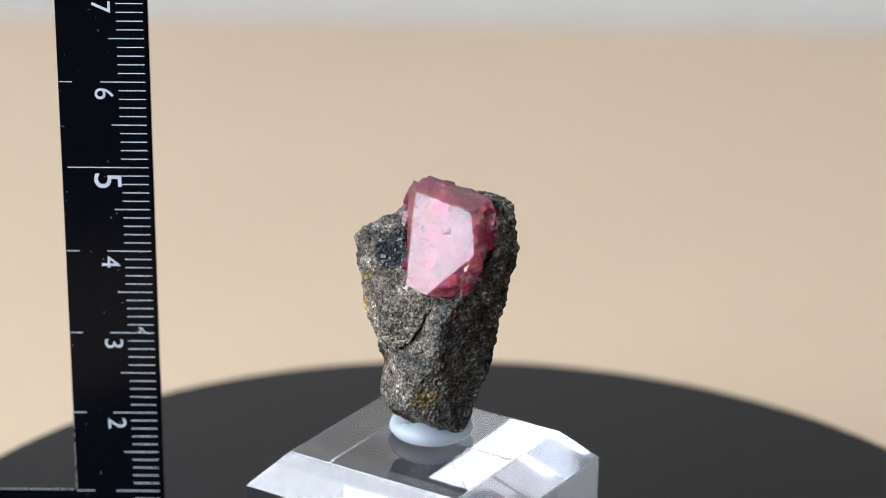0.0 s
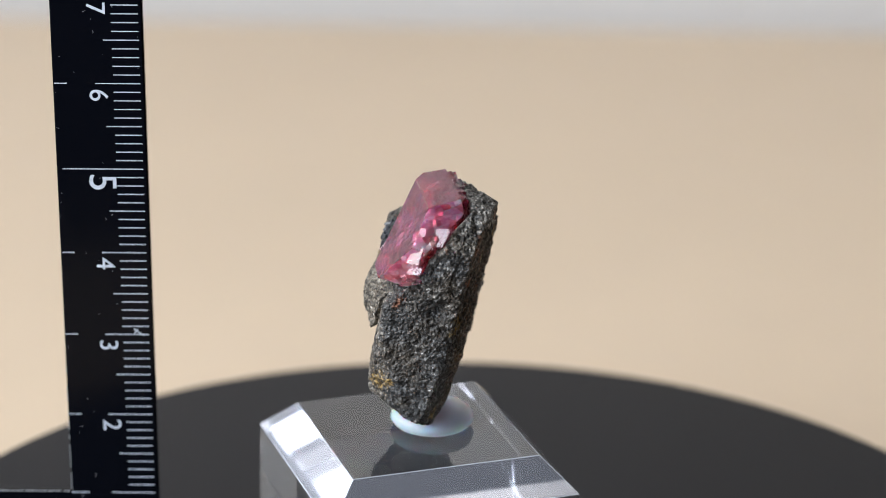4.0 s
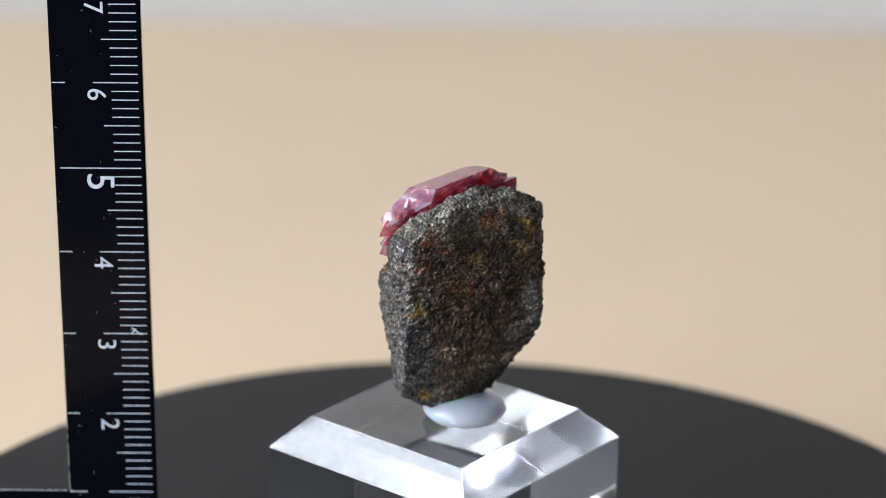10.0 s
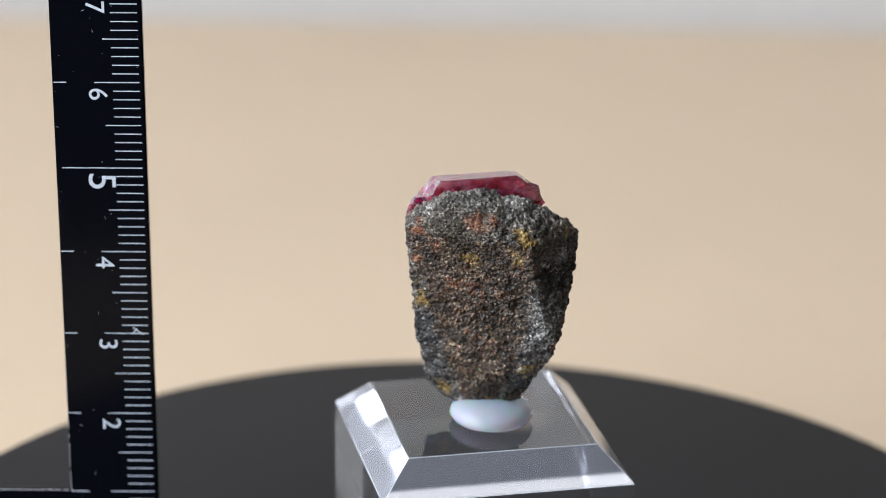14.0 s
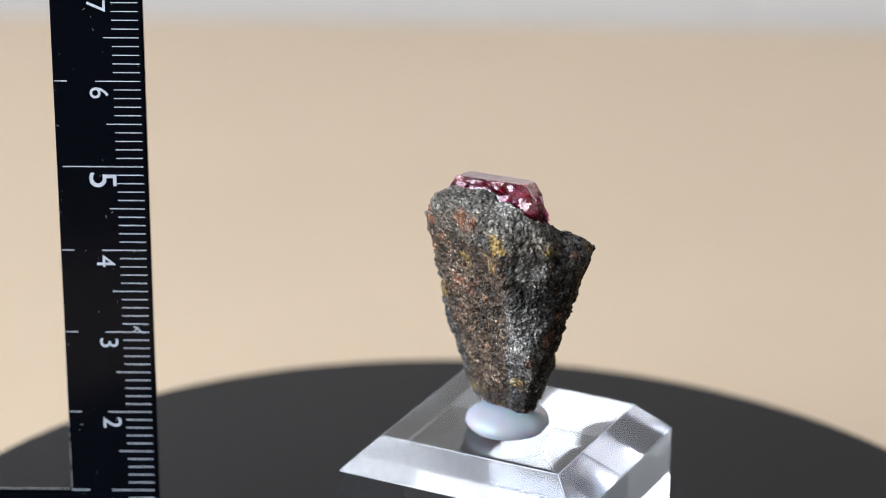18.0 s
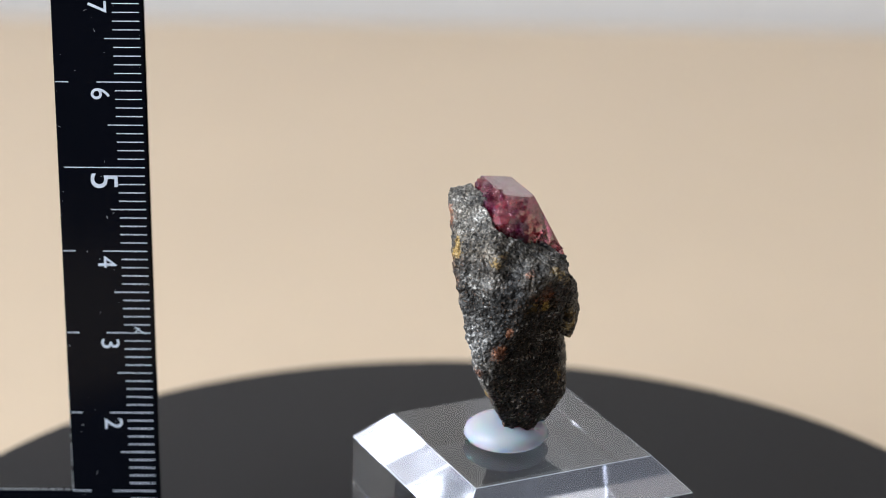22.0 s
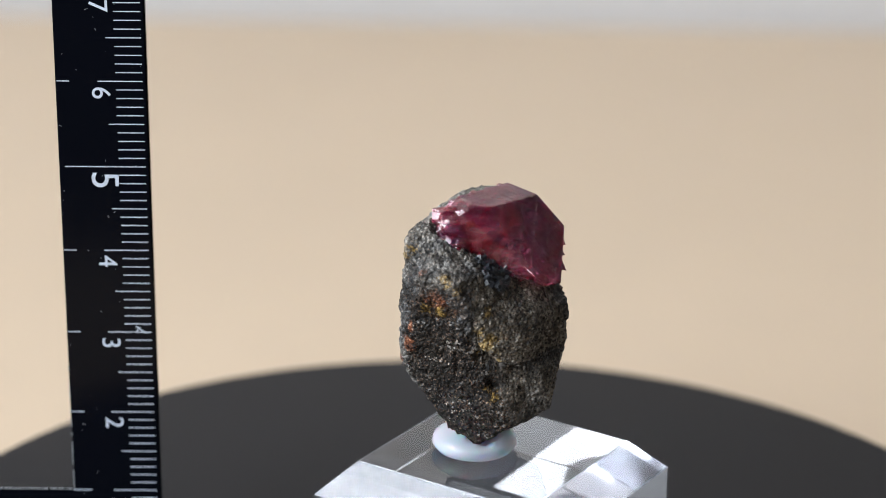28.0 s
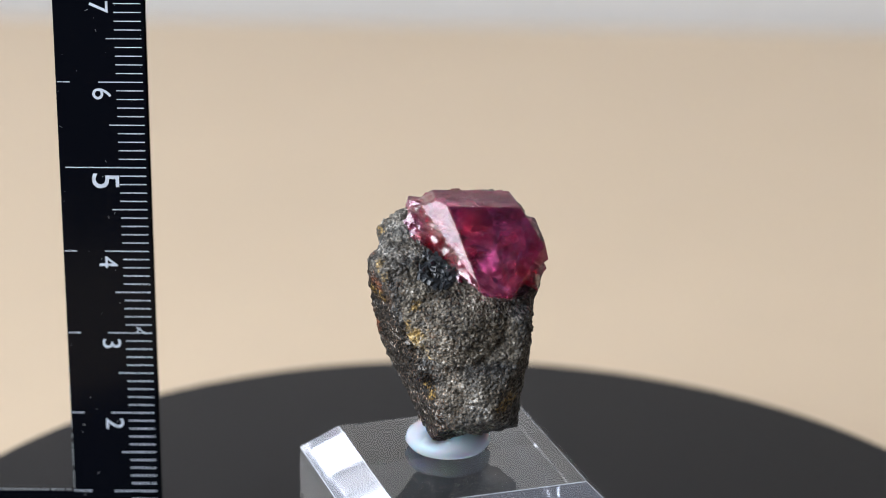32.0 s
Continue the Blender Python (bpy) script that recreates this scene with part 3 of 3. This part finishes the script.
def rock_mesh():
    rays, quads = sphere_grid(250)
    heart = np.array(HEART)
    # Soft minimum over the faces, so that the broken edges are blunt.
    total = np.zeros(len(rays))
    for az, el, d in ROCK_FACES:
        total += (np.maximum(rays @ np.array(direction(az, el)), 0.02) / d) ** 110
    reach = total ** (-1 / 110) - 0.006
    places = heart + rays * reach[:, None]
    for x, y, z, r, h in BULGES + DENTS:
        reach = reach + h * np.exp(-1.5 * np.sum((places - np.array((x, y, z))) ** 2, axis=1) / (r * r))
    places = heart + rays * reach[:, None]
    middle, wide, high, deep = BULGE
    off = places - np.array(middle)
    edge = np.sqrt((off[:, 0] ** 2 + off[:, 1] ** 2) / wide ** 2 + off[:, 2] ** 2 / high ** 2) - 1
    edge = edge + 0.06 * np.array([noise.noise(Vector(p) * 5) + 0.4 * noise.noise(Vector(p) * 13) for p in places.tolist()])
    below = np.clip((0.05 - off[:, 2]) / 0.2, 0, 1)
    turn = np.abs((np.degrees(np.arctan2(rays[:, 1], rays[:, 0])) - 216 + 180) % 360 - 180)
    below = below * np.clip(1.6 - turn / 36, 0, 1)
    reach = reach - deep * below * np.clip(edge / 0.022, 0, 1) * np.exp(-np.maximum(edge, 0) / 0.30)
    round_off = np.clip(-edge / 0.60, 0, 1)
    reach = reach + (0.115 * np.sqrt(1 - (1 - round_off) ** 2) - 0.035) * below * (edge < 0)
    places = heart + rays * reach[:, None]
    lift, wander = np.empty(len(rays)), np.empty(len(rays))
    plain = 1 - 0.55 * np.clip(1.6 - np.abs((np.degrees(np.arctan2(rays[:, 1], rays[:, 0])) - 232 + 180) % 360 - 180) / 40, 0, 1)
    for i, p in enumerate(places.tolist()):
        v = Vector(p)
        wander[i] = 0.55 * noise.noise(v * 4.1) + 0.45 * noise.noise(v * 11.3) + 0.3 * noise.noise(v * 26)
        chunk, grain = noise.voronoi(v * 12)[0], noise.voronoi(v * 29)[0]
        worm = 0.2 - abs(noise.noise(v * 15 + Vector((3.1, 0.7, 5.2))))
        calm = 0.55 + 0.9 * noise.noise(v * 3.3 + Vector((9.0, 2.0, 1.0)))
        block = noise.voronoi(v * 4.6)[0]
        lift[i] = 0.004 + (plain[i] * (0.018 * noise.noise(v * 2.6) + 0.045 * (0.2 - abs(noise.noise(v * 4.7))) + 0.035 * (0.2 - abs(noise.noise(v * 8.5)))
                                           + 0.060 * (min(block[1] - block[0], 0.3) - 0.2)) + 0.014 * noise.noise(Vector((p[0] * 5 + p[2] * 2, p[1] * 5, p[2] * 13))) + 0.022 * calm * worm + 0.009 * noise.noise(v * 37)
                           + 0.026 * (min(chunk[1] - chunk[0], 0.4) - 0.2) + 0.019 * calm * (min(grain[1] - grain[0], 0.4) - 0.2))
    reach = reach + lift
    to = np.array(CLEFT[:3]) - heart
    along = rays @ to
    inside = CLEFT[3] ** 2 - (to @ to - along ** 2)
    reach = np.where((inside > 0) & (along > 0), np.minimum(reach, along - np.sqrt(np.maximum(inside, 0))), reach)
    for h, faces, gap, most in ((CRYSTAL_HEART, CRYSTAL_FACES, 0.012, 0.20), (GROWTH_HEART, GROWTH_FACES, 0.012, 0.30)):
        near, far = convex_reach(rays, HEART, h, [(az, el, d + gap) for az, el, d in faces])
        bare = (near < far) & (near > 0) & (reach < far + np.where(rays @ np.array(direction(100, 10)) > 0.3, 0.06, most))
        reach = np.where(bare, np.minimum(reach, near - 0.01), reach)
    seat = np.zeros(len(rays))
    for h, faces in ((CRYSTAL_HEART, CRYSTAL_FACES), (GROWTH_HEART, GROWTH_FACES)):
        gaps = np.max([(heart + rays * reach[:, None] - np.array(h)) @ np.array(direction(az, el)) - d for az, el, d in faces], axis=0)
        seat = np.maximum(seat, np.clip(1 - gaps / 0.05, 0, 1))
    # Break off thin spikes.
    ends = np.concatenate([quads[:, [k, (k + 1) % 4]] for k in range(4)])
    count = np.bincount(ends[:, 0], minlength=len(rays)) + np.bincount(ends[:, 1], minlength=len(rays))
    for _ in range(12):
        mean = (np.bincount(ends[:, 0], reach[ends[:, 1]], len(rays)) + np.bincount(ends[:, 1], reach[ends[:, 0]], len(rays))) / count
        reach = np.where(reach > mean + 0.012, mean + 0.004, reach)
    places = heart + rays * reach[:, None]
    me = bpy.data.meshes.new("matrix_rock")
    me.from_pydata((places * CM).tolist(), [], quads.tolist())
    me.materials.append(ROCK)
    me.shade_smooth()
    # Points in the dark pocket beside the crystal, for the small black crystals that line it.
    pocket = places[np.linalg.norm(places - np.array(POCKET), axis=1) < 0.23]
    me.attributes.new("seat", "FLOAT", "POINT").data.foreach_set("value", seat)
    for kind in ("tan", "pale", "dark", "brown", "rust", "ochre"):
        most = np.zeros(len(rays))
        for x, y, z, r in STAINS.get(kind, ()):
            d = np.linalg.norm(places - np.array((x, y, z)), axis=1)
            most = np.maximum(most, np.clip(0.95 - 0.8 * d / r + 1.2 * wander, 0, 1))
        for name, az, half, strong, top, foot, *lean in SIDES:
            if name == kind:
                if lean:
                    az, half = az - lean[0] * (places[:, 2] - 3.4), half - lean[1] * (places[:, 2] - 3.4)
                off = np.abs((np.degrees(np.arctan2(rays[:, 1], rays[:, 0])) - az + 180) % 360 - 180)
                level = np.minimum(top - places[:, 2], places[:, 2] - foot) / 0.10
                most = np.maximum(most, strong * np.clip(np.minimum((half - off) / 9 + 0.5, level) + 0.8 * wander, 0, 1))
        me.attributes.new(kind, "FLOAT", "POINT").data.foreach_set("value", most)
    return me, pocket


def specimen():
    thing = tagged(new("mineral_specimen"), "red crystal on dark grey mica rock, stuck on a putty dot", "mineral")
    me, pocket = rock_mesh()
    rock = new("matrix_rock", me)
    rock.parent = thing
    grit = random.Random(11)
    bm = bmesh.new()
    for p in grit.sample(pocket.tolist(), min(210, len(pocket))):
        spin = pose(0, 0, 0, grit.uniform(0, 360), grit.uniform(0, 360), grit.uniform(0, 360))
        size = Matrix.Diagonal((grit.uniform(0.5, 1.5), grit.uniform(0.5, 1.2), grit.uniform(0.3, 0.9), 1))
        out = Vector(p) + (Vector(p) - Vector(HEART)).normalized() * grit.uniform(-0.03, 0.02)
        bmesh.ops.create_cube(bm, size=grit.uniform(0.03, 0.07) * CM, matrix=Matrix.Translation(out * CM) @ spin @ size)
    part("black_crystal_pocket", bm, BLACK_CRYSTAL, thing, "cluster of tiny shiny black crystals")
    tagged(rock, "dark grey granular mica rock")
    bm = cleave(CRYSTAL_HEART, CRYSTAL_FACES)
    bmesh.ops.bevel(bm, geom=bm.edges[:], offset=0.00006, segments=1, affect="EDGES")
    crystal = part("crystal", bm, CRYSTAL, thing, "translucent purplish red crystal")
    # Only the grown faces are smooth, two of them lined by growth; the others are broken.
    for mat in (SPLINTERS, FRONT_CRYSTAL, TOP_CRYSTAL, FLAKY_CRYSTAL):
        crystal.data.materials.append(mat)
    for face in crystal.data.polygons:
        near = [face.normal.dot(direction(az, el)) > 0.98 for az, el, _ in CRYSTAL_FACES[:4]]
        flaky = any(face.normal.dot(direction(az, el)) > 0.98 for az, el in ((-37, 30), (-65, -27)))
        if not any(near) and face.area > 1e-7:
            face.material_index = 4 if flaky else 1
        elif near[0] or near[1]:
            face.material_index = 2 if near[0] else 3
        elif near[3]:
            face.material_index = 1
    # Thin open cracks inside it: flat lenses of air that catch the light.
    crack = random.Random(21)
    for k in range(30):
        r = crack.uniform(0.06, 0.16)
        heart = Vector(CRYSTAL_HEART) + Vector((crack.uniform(-0.22, 0.22), crack.uniform(-0.22, 0.18), crack.uniform(-0.22, 0.20)))
        rim = [(crack.uniform(0.6, 1.1) * r, 2 * math.pi * (j + crack.uniform(-0.3, 0.3)) / 9) for j in range(9)]
        lens = bmesh.new()
        ring = [lens.verts.new((q * math.cos(a) * CM, q * math.sin(a) * CM, crack.uniform(-0.006, 0.006) * CM)) for q, a in rim]
        poles = [lens.verts.new((0, 0, z * CM)) for z in (0.006, -0.006)]
        for j in range(9):
            lens.faces.new((ring[j - 1], ring[j], poles[0]))
            lens.faces.new((ring[j], ring[j - 1], poles[1]))
        turn = pose(*(heart * CM), crack.uniform(35, 145), crack.uniform(-40, 40), crack.uniform(0, 360))
        bmesh.ops.transform(lens, matrix=turn, verts=lens.verts)
        if all((v.co / CM - Vector(CRYSTAL_HEART)).dot(direction(az, el)) < d - 0.015 for v in lens.verts for az, el, d in CRYSTAL_FACES):
            part("crack", lens, CRACK, crystal)
        else:
            lens.free()
    bm = cleave(GROWTH_HEART, GROWTH_FACES, 1.5)
    bmesh.ops.bevel(bm, geom=bm.edges[:], offset=0.00006, segments=1, affect="EDGES")
    part("side_crystal", bm, SIDE_CRYSTAL, thing, "bright red stepped crystal")
    # Flat bright steps on the broken corner.
    for k, (x, y, z, az, el, wide, high) in enumerate(GLINTS):
        bm = cleave((x, y, z), [(az, el, 0.03), (az + 180, -el, 0.08), (az + 90, 0, wide), (az - 90, 0, wide), (az, el - 90, high), (az + 180, 90 - el, high)], 1.0)
        bmesh.ops.bevel(bm, geom=bm.edges[:], offset=0.00004, segments=1, affect="EDGES")
        part("crystal_step", bm, SIDE_CRYSTAL, thing)
    for x, y, z, az, el, spin, wide, high in PLATES:
        n = direction(az, el)
        side = Matrix.Rotation(radians(-spin), 3, n) @ direction(az + 90, 0)
        sides = [(n, 0.012), (-n, 0.05), (side, wide), (-side, wide), (n.cross(side) + 0.5 * side, high), (-n.cross(side) + 0.2 * side, high)]
        bm = cleave((x, y, z), [(math.degrees(math.atan2(v.y, v.x)), math.degrees(math.asin(v.normalized().z)), far) for v, far in sides], 1.0)
        part("crystal_step", bm, CRYSTAL, thing)
    # Small broken steps of crystal along the edges where it grows out of the rock.
    dice = random.Random(7)
    for start, end, count, size in STEPS:
        for k in range(count):
            f = (k + 0.5) / count
            heart = Vector(start).lerp(Vector(end), f) + Vector([dice.uniform(-0.02, 0.02) for _ in range(3)])
            r = size * dice.uniform(0.8, 1.25)
            spin = dice.uniform(-12, 12)
            faces = [(az + spin + dice.uniform(-10, 10), el + dice.uniform(-8, 8), r * dice.uniform(0.7, 1.05))
                     for az, el in ((-127, 33), (53, -33), (-170, 13), (10, -13), (-107, 80), (73, -80), (-68, 25), (143, -30), (135, 25), (47, 25), (80, 5))]
            bm = cleave(heart, faces, 6 * r)
            bmesh.ops.bevel(bm, geom=bm.edges[:], offset=0.00003, segments=1, affect="EDGES")
            part("crystal_step", bm, SIDE_CRYSTAL if dice.random() < 0.45 else CRYSTAL, thing)
    return thing


# ---- the ruler ----
def ruler():
    """An L-shaped scale on edge; x to the left of its outer corner, z up, in centimetres."""
    thing = tagged(new("corner_ruler"), "black L-shaped plastic scale with white centimetre marks", "ruler")
    thing.matrix_world = pose(-3.628 * CM + 0.05 * CM, 0.434 * CM, 0, 0, -0.716, 0)
    bm = bmesh.new()
    thick = 0.12
    outline = [(0, 0), (0, 8.05), (-1.022, 8.05), (-1.022, 1.015), (-7.0, 1.015), (-7.0, 0)]
    front = [bm.verts.new((x * CM, 0, z * CM)) for x, z in outline]
    face = bm.faces.new(front)
    more = bmesh.ops.extrude_face_region(bm, geom=[face])["geom"]
    bmesh.ops.translate(bm, vec=(0, thick * CM, 0), verts=[g for g in more if isinstance(g, bmesh.types.BMVert)])
    bmesh.ops.recalc_face_normals(bm, faces=bm.faces)
    bmesh.ops.bevel(bm, geom=bm.edges[:], offset=0.0002, segments=2, affect="EDGES")
    body = part("body", bm, RULER_BLACK, thing, "", 40)
    body.data.materials.append(RULER_EDGE)
    for face in body.data.polygons:
        if max(abs(c) for c in face.normal) < 0.98:
            face.material_index = 1
    wide = 0.0104
    marks = {}

    def mark(x, z, length, high=wide):
        key = (length, high)
        if key not in marks:
            marks[key] = mesh_from(boxed(0, length * CM, -0.00004, 0.0001, -high / 2 * CM, high / 2 * CM), "tick", WHITE_INK)
        ob = new("tick", marks[key])
        ob.parent, ob.location = thing, (x * CM, 0, z * CM)

    for mm in range(2, 80):
        length = 0.64 if mm == 50 else 0.50 if mm % 10 == 0 else 0.395 if mm % 5 == 0 else 0.30
        mark(-0.05 - length, mm / 10, length)
    for cm in range(1, 8):
        size = 0.44 if cm == 5 else 0.30
        curve = bpy.data.curves.new("digit", "FONT")
        curve.body, curve.size, curve.align_x, curve.align_y, curve.extrude = str(cm), size * CM, "CENTER", "CENTER", 0.00004
        temp = bpy.data.objects.new("digit", curve)
        me = bpy.data.meshes.new_from_object(temp)
        bpy.data.objects.remove(temp)
        me.materials.append(WHITE_INK)
        ob = new("digit", me)
        ob.parent = thing
        ob.matrix_basis = pose(-0.525 * CM, -0.00002, (cm - (0.16 if cm == 5 else 0.135)) * CM, 90, 0, 0) @ pose(0, 0, 0, 0, 0, -90)
        # Worn marks along the inner edge.
        if cm == 5:
            mark(-0.955, cm, 0.26)
        elif cm == 1:
            mark(-1.02, cm, 0.21)
        else:
            mark(-1.005, cm, 0.06, 0.010)
            mark(-0.940, cm, 0.075, 0.012)
    for mm in range(10, 70):
        length = 0.50 if mm % 10 == 0 else 0.395 if mm % 5 == 0 else 0.30
        ob = new("tick", mesh_from(boxed(-wide / 2 * CM, wide / 2 * CM, -0.00004, 0.0001, 0, length * CM), "tick", WHITE_INK))
        ob.parent, ob.location = thing, (-mm / 10 * CM, 0, 0.05 * CM)
    # Worn, whitish edges where the two arms meet.
    dice = random.Random(5)
    for k in range(26):
        z = 1.02 + k * 0.06
        if dice.random() < 0.97 - k * 0.018:
            part("worn_edge", boxed(-1.0235 * CM, -1.0165 * CM, -0.00003, 0.00006, z * CM, (z + dice.uniform(0.045, 0.062)) * CM), WORN_EDGE, thing)
    for k in range(34):
        x = -1.05 - k * 0.09
        if dice.random() < 0.9:
            part("worn_edge", boxed((x - dice.uniform(0.07, 0.092)) * CM, x * CM, -0.00003, 0.00006, 1.007 * CM, 1.0165 * CM), WORN_EDGE, thing)
    # A pale scuff across the face beside the 3, and fine scratches and dust.
    for x, z, long, turn in ((-0.17, 3.03, 0.13, 38), (-0.20, 3.035, 0.07, -52), (-0.12, 3.00, 0.05, 20)):
        ob = part("scuff", boxed(-long / 2 * CM, long / 2 * CM, -0.00003, 0.0001, -0.00007, 0.00007), WHITE_INK, thing)
        ob.matrix_basis = pose(x * CM, 0, z * CM, 0, turn, 0)
    dice = random.Random(3)
    for k in range(46):
        z = dice.uniform(0.1, 7.6)
        x = dice.uniform(-1.02, -0.03)
        long = dice.choice((0.008, 0.010, 0.012, 0.03)) * dice.uniform(0.7, 1.3)
        ob = part("dust_speck", boxed(-long / 2 * CM, long / 2 * CM, -0.00002, 0.0001, -0.00002, 0.00002), DUST, thing)
        ob.matrix_basis = pose(x * CM, 0, z * CM, 0, dice.uniform(-90, 90), 0)
    return thing


plate = turntable()
block = acrylic_block()
pad = silicone_pad()
stone = specimen()
ruler()


def motions():
    """All that stands on the disc turns with it, clockwise seen from above."""
    for thing in (plate, block, pad, stone):
        walk(thing, [(t, pose(0, 0, 0, 0, 0, -9.6594 * t)) for t in range(0, 33)])


motions()
